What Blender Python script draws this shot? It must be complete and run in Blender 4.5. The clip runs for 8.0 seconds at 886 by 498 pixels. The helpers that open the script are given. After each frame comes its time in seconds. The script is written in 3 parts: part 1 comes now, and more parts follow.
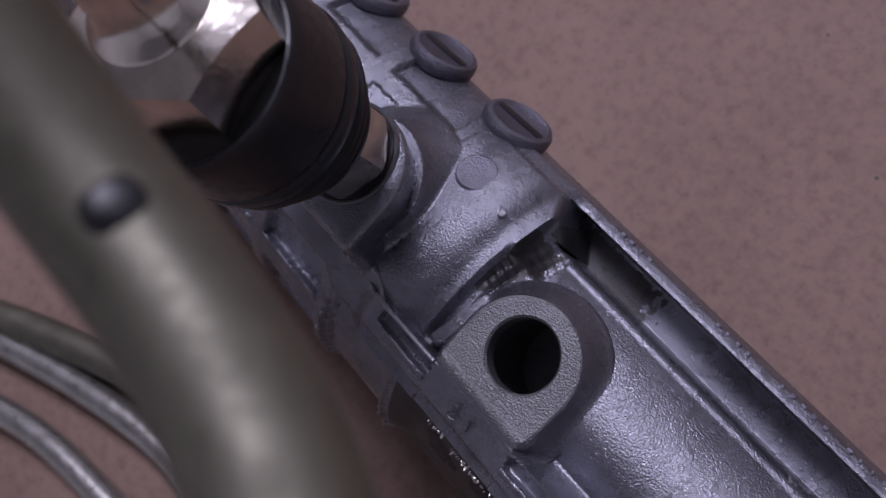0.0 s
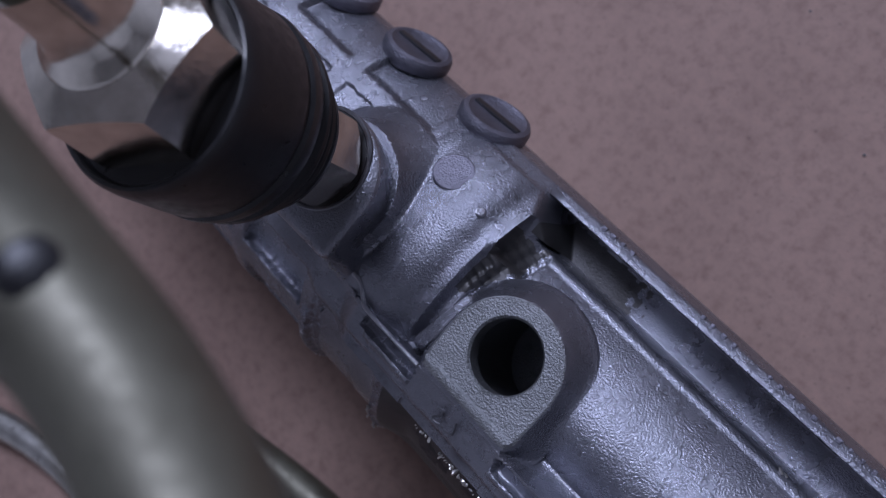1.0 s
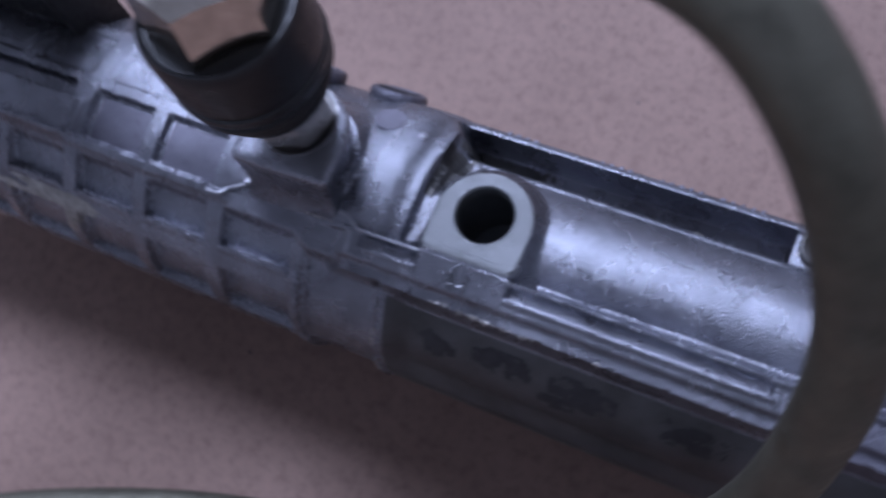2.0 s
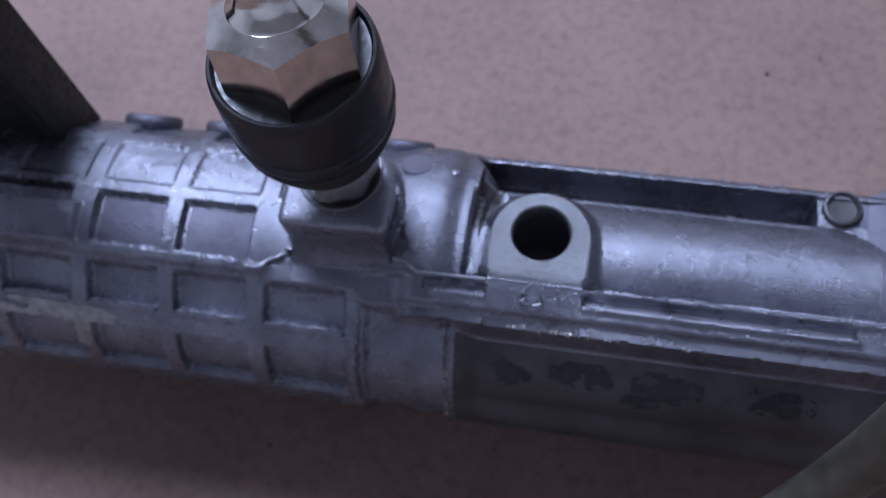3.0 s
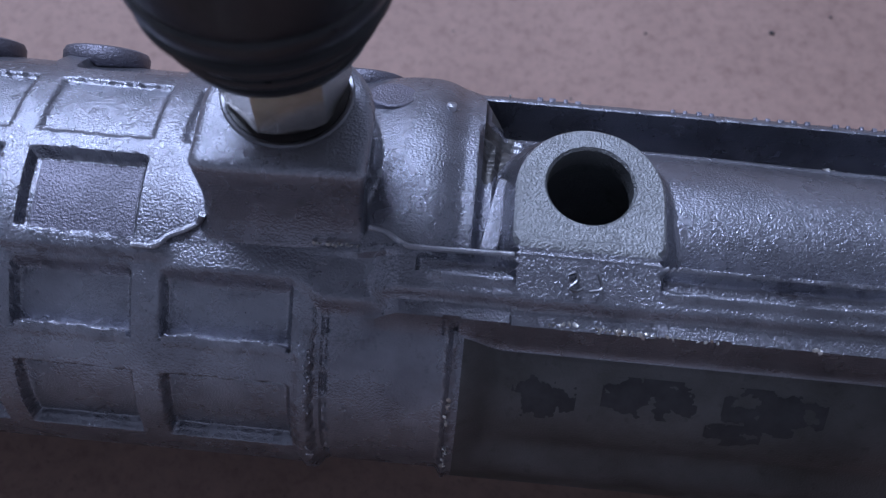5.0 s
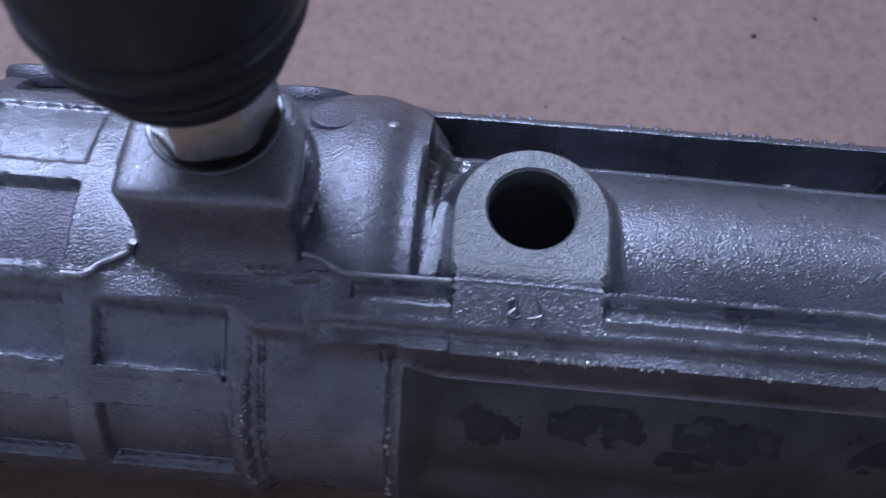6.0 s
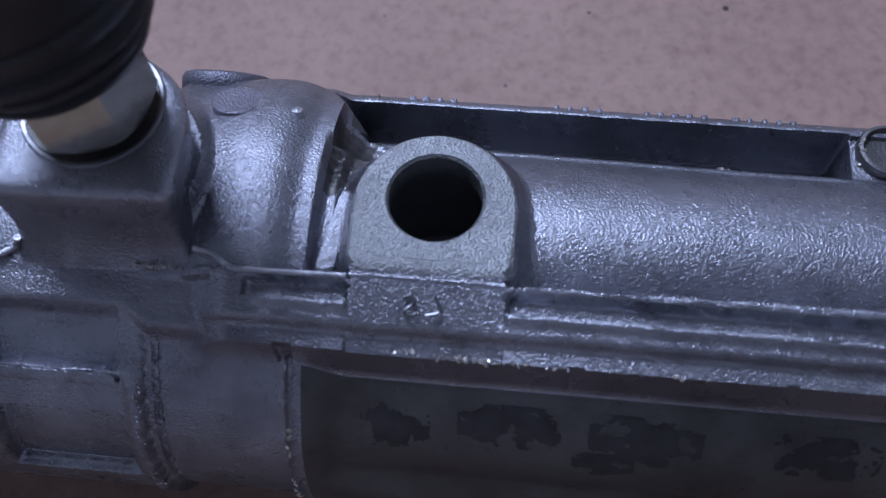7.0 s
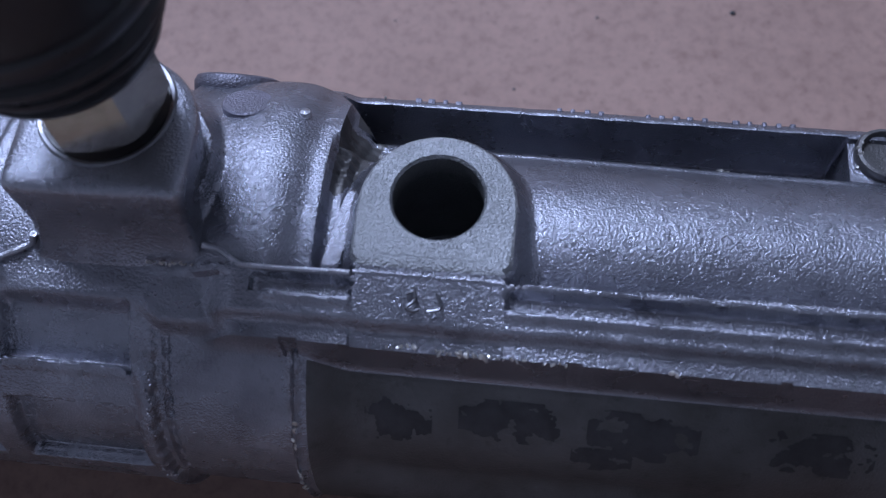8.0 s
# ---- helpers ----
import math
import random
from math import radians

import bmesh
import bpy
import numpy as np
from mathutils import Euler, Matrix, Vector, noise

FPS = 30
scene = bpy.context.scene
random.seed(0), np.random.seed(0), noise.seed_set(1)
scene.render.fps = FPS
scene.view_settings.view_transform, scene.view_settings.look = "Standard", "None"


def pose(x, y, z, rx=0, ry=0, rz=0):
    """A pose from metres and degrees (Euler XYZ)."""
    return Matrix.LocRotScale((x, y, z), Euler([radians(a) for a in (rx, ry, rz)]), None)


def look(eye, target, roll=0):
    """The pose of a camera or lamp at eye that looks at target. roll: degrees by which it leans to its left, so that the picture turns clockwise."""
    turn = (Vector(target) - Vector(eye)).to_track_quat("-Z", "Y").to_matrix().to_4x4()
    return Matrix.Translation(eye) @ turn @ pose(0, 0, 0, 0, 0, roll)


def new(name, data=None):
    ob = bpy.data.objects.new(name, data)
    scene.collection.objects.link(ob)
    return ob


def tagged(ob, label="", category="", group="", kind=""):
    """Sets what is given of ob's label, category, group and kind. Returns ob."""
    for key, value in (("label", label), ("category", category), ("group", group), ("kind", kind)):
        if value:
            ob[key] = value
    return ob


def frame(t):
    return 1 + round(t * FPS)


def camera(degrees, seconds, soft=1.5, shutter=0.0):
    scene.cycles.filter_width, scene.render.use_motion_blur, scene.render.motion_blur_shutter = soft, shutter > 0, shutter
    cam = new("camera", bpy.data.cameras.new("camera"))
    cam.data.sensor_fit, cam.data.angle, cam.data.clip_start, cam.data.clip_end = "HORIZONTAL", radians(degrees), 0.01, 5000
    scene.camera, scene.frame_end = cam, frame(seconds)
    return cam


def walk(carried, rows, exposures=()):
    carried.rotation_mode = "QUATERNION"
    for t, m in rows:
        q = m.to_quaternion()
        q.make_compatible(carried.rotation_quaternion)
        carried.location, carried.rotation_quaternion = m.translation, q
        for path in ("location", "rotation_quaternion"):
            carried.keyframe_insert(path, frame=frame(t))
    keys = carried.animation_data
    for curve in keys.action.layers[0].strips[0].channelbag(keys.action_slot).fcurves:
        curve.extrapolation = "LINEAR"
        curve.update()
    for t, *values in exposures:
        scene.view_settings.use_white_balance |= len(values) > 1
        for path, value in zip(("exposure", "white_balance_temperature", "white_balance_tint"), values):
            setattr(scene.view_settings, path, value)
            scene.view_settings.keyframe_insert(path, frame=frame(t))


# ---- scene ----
cam = camera(50.0, 8.0, soft=1.2, shutter=0.4)
PATH = [
    (0, 0.03414, 0.01956, 0.18401, 11.92, 22.02, 47.84),
    (0.5, 0.03428, 0.02409, 0.18091, 10.11, 23.10, 45.77),
    (1, 0.03379, 0.02387, 0.18171, 9.77, 22.78, 45.29),
    (1.2, 0.04229, 0.01989, 0.18161, 12.39, 21.96, 43.89),
    (1.4, 0.05383, 0.00870, 0.18762, 13.63, 20.15, 39.34),
    (1.5, 0.05960, 0.00654, 0.18992, 13.44, 20.22, 37.43),
    (1.6, 0.05671, -0.00977, 0.19774, 15.38, 16.43, 33.99),
    (1.8, 0.05876, -0.02538, 0.20127, 17.71, 14.11, 28.43),
    (2, 0.04421, -0.04692, 0.21210, 20.04, 10.89, 23.96),
    (2.2, 0.03156, -0.05855, 0.21745, 20.96, 9.07, 19.42),
    (3.3, 0.00229, -0.07168, 0.20962, 25.61, 3.62, 8.69),
    (3.5, -0.00387, -0.07295, 0.20127, 26.39, 1.95, 8.21),
    (4, -0.01566, -0.06639, 0.16814, 27.11, -1.77, 5.64),
    (4.2, -0.01501, -0.06019, 0.16347, 27.45, -1.95, 4.72),
    (5.3, -0.01491, -0.05876, 0.15803, 27.06, -1.63, 5.40),
    (5.5, -0.01377, -0.05814, 0.15790, 26.83, -1.54, 5.54),
    (6, -0.00608, -0.05360, 0.15728, 26.93, -0.46, 5.24),
    (6.5, 0.00566, -0.04974, 0.15260, 25.78, 1.17, 5.02),
    (7, 0.00771, -0.04826, 0.15292, 25.52, 1.43, 5.54),
    (7.5, 0.00904, -0.04830, 0.15404, 25.56, 1.68, 5.69),
    (8, 0.00951, -0.04985, 0.15493, 25.83, 2.20, 6.26),
]
walk(cam, [(t, pose(x, y, z, rx, ry, rz)) for t, x, y, z, rx, ry, rz in PATH],
     exposures=[(0.0, -0.58, 6500, 35), (0.5, -0.48, 5950, 27), (1.0, -0.44, 5800, 25), (1.5, -0.42, 5650, 24), (2.0, 0.18, 5500, 23), (8.0, 0.15, 5420, 20)])
cam.data.dof.use_dof = True
cam.data.dof.focus_distance = 0.12
cam.data.dof.aperture_fstop = 30.0

# ---- light: daylight from a large window above and behind the rack, unseen room around ----
world = bpy.data.worlds.new("world")
scene.world = world
world.use_nodes = True
wn = world.node_tree
wbg = wn.nodes["Background"]
sky = wn.nodes.new("ShaderNodeTexSky")
sky.sky_type = "NISHITA"
sky.sun_disc = False
sky.sun_elevation = radians(40)
sky.sun_rotation = radians(20)
wn.links.new(sky.outputs["Color"], wbg.inputs["Color"])
wbg.inputs["Strength"].default_value = 0.12


def area_lamp(name, eye, target, sx, sy, watts, colour):
    data = bpy.data.lights.new(name, "AREA")
    data.shape, data.size, data.size_y, data.energy, data.color = "RECTANGLE", sx, sy, watts, colour
    ob = new(name, data)
    ob.matrix_world = look(eye, target)
    return ob


area_lamp("window_light", (-0.50, 0.72, 1.36), (0, 0, 0.05), 0.58, 0.48, 30.0, (0.80, 0.88, 1.0))

# ---- materials ----
MM = 0.001


def material(name, rough=0.5, metal=0.0):
    m = bpy.data.materials.new(name)
    m.use_nodes = True
    nt = m.node_tree
    b = nt.nodes["Principled BSDF"]
    b.inputs["Roughness"].default_value = rough
    b.inputs["Metallic"].default_value = metal
    return m, nt, b


def coords(nt):
    return nt.nodes.new("ShaderNodeTexCoord").outputs["Object"]


def noise_tex(nt, vec, scale, detail=4.0, rough=0.6):
    n = nt.nodes.new("ShaderNodeTexNoise")
    n.inputs["Scale"].default_value = scale
    n.inputs["Detail"].default_value = detail
    n.inputs["Roughness"].default_value = rough
    nt.links.new(vec, n.inputs["Vector"])
    return n.outputs["Fac"]


def ramp(nt, fac, stops):
    r = nt.nodes.new("ShaderNodeValToRGB")
    els = r.color_ramp.elements
    while len(els) < len(stops):
        els.new(0.5)
    for e, (p, c) in zip(els, stops):
        e.position = p
        e.color = (*c, 1) if len(c) == 3 else c
    nt.links.new(fac, r.inputs["Fac"])
    return r.outputs["Color"]


def mixed(nt, fac, a, b, how="MIX"):
    m = nt.nodes.new("ShaderNodeMix")
    m.data_type, m.blend_type = "RGBA", how
    for sock, v in ((m.inputs["Factor"], fac), (m.inputs["A"], a), (m.inputs["B"], b)):
        if isinstance(v, bpy.types.NodeSocket):
            nt.links.new(v, sock)
        else:
            sock.default_value = v if isinstance(v, float) else (*v, 1)
    return m.outputs["Result"]


def bumped(nt, b, height, strength, distance, under=None):
    n = nt.nodes.new("ShaderNodeBump")
    n.inputs["Strength"].default_value = strength
    n.inputs["Distance"].default_value = distance
    nt.links.new(height, n.inputs["Height"])
    if under is not None:
        nt.links.new(under, n.inputs["Normal"])
    nt.links.new(n.outputs["Normal"], b.inputs["Normal"])
    return n.outputs["Normal"]


def grey(v):
    return (v, v, v)


def cast_metal(name, base, dark, rough, metal=0.85, grain=0.00012, wear=True):
    m, nt, b = material(name, rough, metal)
    v = coords(nt)
    big = noise_tex(nt, v, 90, 5)
    fine = noise_tex(nt, v, 3300, 2.5, 0.6)
    col = ramp(nt, big, [(0.30, dark), (0.62, base)])
    spots = ramp(nt, noise_tex(nt, v, 420, 3, 0.7), [(0.25, grey(0.45)), (0.42, grey(1.0))])
    col = mixed(nt, 0.55, col, spots, "MULTIPLY")
    # bare metal on worn edges
    worn = ramp(nt, nt.nodes.new("ShaderNodeNewGeometry").outputs["Pointiness"], [(0.522, grey(0.0)), (0.60, grey(0.9))])
    nt.links.new(mixed(nt, worn, col, (0.46, 0.46, 0.50)) if wear else col, b.inputs["Base Color"])
    nt.links.new(ramp(nt, noise_tex(nt, v, 140, 4), [(0.3, grey(rough - 0.03)), (0.7, grey(rough + 0.04))]), b.inputs["Roughness"])
    n1 = bumped(nt, b, noise_tex(nt, v, 520, 3), 0.16, grain * 2.0)
    bumped(nt, b, fine, 0.9, grain * 1.6, n1)
    return m


CAST = cast_metal("cast_aluminium", (0.235, 0.24, 0.275), (0.14, 0.142, 0.165), 0.27, grain=0.00012)
DULL_CAST = cast_metal("dull_cast", (0.17, 0.165, 0.20), (0.11, 0.108, 0.13), 0.42, 0.8, grain=0.00014, wear=False)
PLAIN_CAST = cast_metal("cast_aluminium_plain", (0.22, 0.225, 0.255), (0.13, 0.132, 0.15), 0.29, grain=0.00013)
LUG_FACE = cast_metal("sanded_aluminium", (0.245, 0.252, 0.262), (0.18, 0.185, 0.19), 0.44, grain=0.0002, wear=False)


def simple_metal(name, col, rough, metal=1.0, scale=300, amount=0.3, bump=0.00004):
    m, nt, b = material(name, rough, metal)
    v = coords(nt)
    f = noise_tex(nt, v, scale, 4)
    lo = tuple(c * (1 - amount) for c in col)
    nt.links.new(ramp(nt, f, [(0.3, lo), (0.7, col)]), b.inputs["Base Color"])
    nt.links.new(ramp(nt, noise_tex(nt, v, scale * 2.3, 4), [(0.3, grey(rough * 0.7)), (0.7, grey(rough * 1.3))]), b.inputs["Roughness"])
    bumped(nt, b, noise_tex(nt, v, scale * 5, 2), 0.4, bump)
    return m


NICKEL = simple_metal("nickel_plate", (0.75, 0.70, 0.62), 0.17)
SCREW = simple_metal("dark_steel", (0.16, 0.16, 0.175), 0.38, 0.9)
RUBBER = simple_metal("black_rubber", (0.009, 0.009, 0.011), 0.38, 0.0)
BLACK_CAST = simple_metal("black_cast", (0.007, 0.007, 0.008), 0.6, 0.0)
TUBE = simple_metal("dull_plated_tube", (0.165, 0.158, 0.122), 0.58, 0.85, 120)
# same plating as TUBE, its brighter reflections put into the colour
LIT_TUBE = simple_metal("lit_plated_tube", (0.48, 0.47, 0.44), 0.34, 0.9, 200)
FLASH = simple_metal("bare_alloy_flash", (0.62, 0.60, 0.57), 0.35, 0.9)
CHIPPED = simple_metal("chipped_bare_alloy", (0.40, 0.39, 0.37), 0.5, 0.8, 500, 0.5)
# dark casting colour; on the lower tube it holds shade as well as dirt
DARK_CAST = cast_metal("dark_cast", (0.095, 0.093, 0.094), (0.055, 0.052, 0.05), 0.46, 0.7, grain=0.00006, wear=False)
STAIN = simple_metal("dark_marker_ink", (0.042, 0.041, 0.045), 0.55, 0.5)


def board_material():
    m, nt, b = material("fibreboard", 0.75)
    v = coords(nt)
    big = noise_tex(nt, v, 18, 5)
    mid = noise_tex(nt, v, 330, 5, 0.75)
    col = ramp(nt, big, [(0.3, (0.195, 0.124, 0.099)), (0.7, (0.262, 0.172, 0.138))])
    sp = ramp(nt, mid, [(0.30, (0.66, 0.58, 0.55)), (0.5, (1, 1, 1)), (0.72, (1.2, 1.16, 1.14))])
    col = mixed(nt, 0.75, col, sp, "MULTIPLY")
    flecks = ramp(nt, noise_tex(nt, v, 950, 3, 0.55), [(0.28, grey(0.25)), (0.38, grey(1.0))])
    nt.links.new(mixed(nt, 0.4, col, flecks, "MULTIPLY"), b.inputs["Base Color"])
    bumped(nt, b, noise_tex(nt, v, 900, 3), 0.35, 0.00015)
    return m


BOARD = board_material()


# ---- mesh helpers, all in millimetres ----
def finish(name, me, mat, parent=None, label="", smooth=True, angle=40):
    if mat is not None:
        me.materials.append(mat)
    if smooth:
        me.shade_smooth()
        me.set_sharp_from_angle(angle=radians(angle))
    ob = new(name, me)
    if parent is not None:
        ob.parent = parent
    if label:
        ob["label"] = label
    return ob


def part(name, bm, mat, parent=None, label="", smooth=True, angle=40):
    bmesh.ops.scale(bm, vec=(MM, MM, MM), verts=bm.verts)
    bmesh.ops.recalc_face_normals(bm, faces=bm.faces)
    me = bpy.data.meshes.new(name)
    bm.to_mesh(me)
    bm.free()
    return finish(name, me, mat, parent, label, smooth, angle)


def empty(name, x, y, z, label, category, group="", kind=""):
    """An Empty at the base of a thing; its parts keep world millimetres."""
    ob = new(name)
    ob.empty_display_size = 0.005
    return tagged(ob, label, category, group, kind)


def lathe(profile, seg=64, closed=False, centre=(0, 0, 0), axis=(0, 0, 1)):
    """A turned solid from (radius, height) pairs about an axis."""
    bm = bmesh.new()
    turn = Vector(axis).to_track_quat("Z", "Y").to_matrix().to_4x4()
    m = Matrix.Translation(centre) @ turn
    rings = []
    for r, h in profile:
        if r < 1e-6:
            rings.append([bm.verts.new(m @ Vector((0, 0, h)))])
        else:
            rings.append([bm.verts.new(m @ Vector((r * math.cos(2 * math.pi * k / seg), r * math.sin(2 * math.pi * k / seg), h))) for k in range(seg)])
    pairs = list(zip(rings, rings[1:])) + ([(rings[-1], rings[0])] if closed else [])
    for a, b in pairs:
        for k in range(seg):
            j = (k + 1) % seg
            f = [a[k % len(a)], a[j % len(a)], b[j % len(b)], b[k % len(b)]]
            f = list(dict.fromkeys(f))
            if len(f) > 2:
                bm.faces.new(f)
    return bm


def prism(outline, z0, z1, bevel=0.0, seg=3, top_only=True, m=None):
    """An upright solid on a closed outline of (x, y), with a rounded top edge."""
    bm = bmesh.new()
    lo = [bm.verts.new((x, y, z0)) for x, y in outline]
    hi = [bm.verts.new((x, y, z1)) for x, y in outline]
    n = len(lo)
    for k in range(n):
        bm.faces.new([lo[k], lo[(k + 1) % n], hi[(k + 1) % n], hi[k]])
    top = bm.faces.new(hi)
    bm.faces.new(lo[::-1])
    if bevel:
        bmesh.ops.bevel(bm, geom=list(top.edges), offset=bevel, segments=seg, affect="EDGES", profile=0.5)
    if m is not None:
        bmesh.ops.transform(bm, matrix=m, verts=bm.verts)
    return bm


def block(x0, x1, y0, y1, z0, z1, bevel=0.3, seg=2):
    bm = bmesh.new()
    bmesh.ops.create_cube(bm, size=1.0, matrix=Matrix.Translation(((x0 + x1) / 2, (y0 + y1) / 2, (z0 + z1) / 2)) @ Matrix.Diagonal((x1 - x0, y1 - y0, z1 - z0, 1)))
    if bevel:
        bmesh.ops.bevel(bm, geom=list(bm.edges), offset=bevel, segments=seg, affect="EDGES", profile=0.5)
    return bm


def spline(points, per=12):
    """A smooth line through the points."""
    pts = [Vector(p) for p in points]
    pts = [2 * pts[0] - pts[1]] + pts + [2 * pts[-1] - pts[-2]]
    out = []
    for a, b, c, d in zip(pts, pts[1:], pts[2:], pts[3:]):
        for k in range(per):
            t = k / per
            out.append(0.5 * (2 * b + (c - a) * t + (2 * a - 5 * b + 4 * c - d) * t * t + (3 * b - a - 3 * c + d) * t ** 3))
    return out + [pts[-2]]


def pipe(line, radius, seg=24):
    """A round tube along a line of points."""
    bm = bmesh.new()
    rings, side = [], Vector((0.3, 1, 0.2))
    for k, p in enumerate(line):
        d = (line[min(k + 1, len(line) - 1)] - line[max(k - 1, 0)]).normalized()
        side = (side - d * side.dot(d)).normalized()
        up = d.cross(side)
        rings.append([bm.verts.new(p + radius * (math.cos(a) * side + math.sin(a) * up)) for a in (2 * math.pi * j / seg for j in range(seg))])
    for a, b in zip(rings, rings[1:]):
        for j in range(seg):
            bm.faces.new([a[j], a[(j + 1) % seg], b[(j + 1) % seg], b[j]])
    bm.faces.new(rings[0][::-1])
    bm.faces.new(rings[-1])
    return bm


# ---- the board that all lies on ----
board = part("work_board", block(-900, 900, -900, 900, -16, 0, 0.5), BOARD)
tagged(board, "reddish-brown fibreboard work surface with fine dark flecks", "work board", kind="structure")


# ---- unseen room added round the bench to bounce fill light, with a roof window ----
ROOM_BOUNCE = simple_metal("room_bounce", (0.77, 0.77, 0.77), 0.9, 0.0, 6, 0.08)
# darker than the walls so that upper surfaces mirror less bounce
CEILING = simple_metal("unseen_dark_ceiling", (0.48, 0.48, 0.49), 0.9, 0.0, 6, 0.2)
room = (("wall_north", -1700, 1700, 1600, 1700, -116, 1400), ("wall_south", -1700, 1700, -1700, -1600, -116, 1400), ("wall_east", 1600, 1700, -1600, 1600, -116, 1400),
        ("wall_west", -1700, -1600, -1600, 1600, -116, 1400), ("floor", -1600, 1600, -1600, 1600, -116, -16))
for wname, *w in room:
    tagged(part(wname, block(*w, 0), ROOM_BOUNCE, smooth=False), "unseen plain room surface added to bounce light", "wall", kind="structure")
bm = bmesh.new()
hx0, hx1, hy0, hy1 = -900, -100, 400, 1040
for x0, x1, y0, y1 in ((-1700, 1700, -1700, hy0), (-1700, 1700, hy1, 1700), (-1700, hx0, hy0, hy1), (hx1, 1700, hy0, hy1)):
    bmesh.ops.create_cube(bm, size=1.0, matrix=Matrix.Translation(((x0 + x1) / 2, (y0 + y1) / 2, 1430)) @ Matrix.Diagonal((x1 - x0, y1 - y0, 58, 1)))
tagged(part("ceiling", bm, CEILING, smooth=False), "unseen plain ceiling added round roof window opening", "ceiling", kind="structure")


# ---- the rack housing: one casting ----
def step(a, b, v):
    t = np.clip((v - a) / (b - a), 0, 1)
    return t * t * (3 - 2 * t)


def band(v, a, b, w):
    return step(a - w, a + w, v) * (1 - step(b - w, b + w, v))


def smax(a, b, k):
    h = np.clip(0.5 + 0.5 * (a - b) / k, 0, 1)
    return b + (a - b) * h + k * h * (1 - h)


ZC = 36.0
CELLS_X = [(-119.0, -105.2), (-101.2, -87.4), (-83.5, -69.8), (-66.2, -52.5), (-48.6, -33.6)]
CELL_ROWS = [(4, 25, 0.55), (-22.5, -2, 1.7), (-50.5, -31, 1.7), (-83, -59.5, 1.7), (33, 54, 1.2), (62, 84, 1.2)]


def rough(x, v, k):
    """Slow wander of a cast edge."""
    return 0.5 * np.sin(x * 1.7 * k + v * 0.31) * np.sin(x * 0.63 * k + 1.3 + v * 0.17) + 0.3 * np.sin(x * 4.1 * k + v * 1.1)


def barrel(x, th):
    """Radius of the round part of the casting at x and the angle from the top (far side positive), in degrees."""
    r = 26.4 + 1.2 * step(40, 75, -th)
    xe = x + 0.10 * rough(th, x, 0.9)
    te = th + 0.45 * rough(x, th, 0.8)
    for a, b, depth in CELL_ROWS:
        for x0, x1 in CELLS_X:
            if a == -22.5 and (x0 > -50 or x0 < -90):
                continue
            r = r - depth * band(xe, x0, x1, 0.38) * band(te, a, b, 0.8)
    # rough pad and pit at the far end of the ribs
    r = r + 1.3 * band(te, -27.5, -8.5, 0.8) * (1 - step(-87.2, -86.0, xe)) - 2.6 * band(te, -7.8, -1.0, 0.9) * (1 - step(-90.5, -88.6, xe))
    # parting ledge along the ribbed end
    r = r + 1.0 * band(te, -28.8, -24.6, 0.5) * (1 - step(-49.5, -47.0, x))
    front = 1 - step(-36.3, -34.6, te)
    xs = x + 0.28 * rough(th, 0, 0.33)
    r = r - 0.9 * band(x, -29.6, -14.6, 0.35) * front
    r = r - 0.7 * band(xs, -30.7, -29.3, 0.3) * front
    r = r + 0.5 * band(xs, -14.9, -14.0, 0.3) * (1 - step(-40, -38, th))
    r = r + 0.6 * band(xs, -32.6, -31.0, 0.4) * (1 - step(-50, -46, th))
    r = r - 2.3 * step(-14.0, -8.0, x) * (1 - step(-42, -38.5, th)) * step(-92, -76, th)
    return r


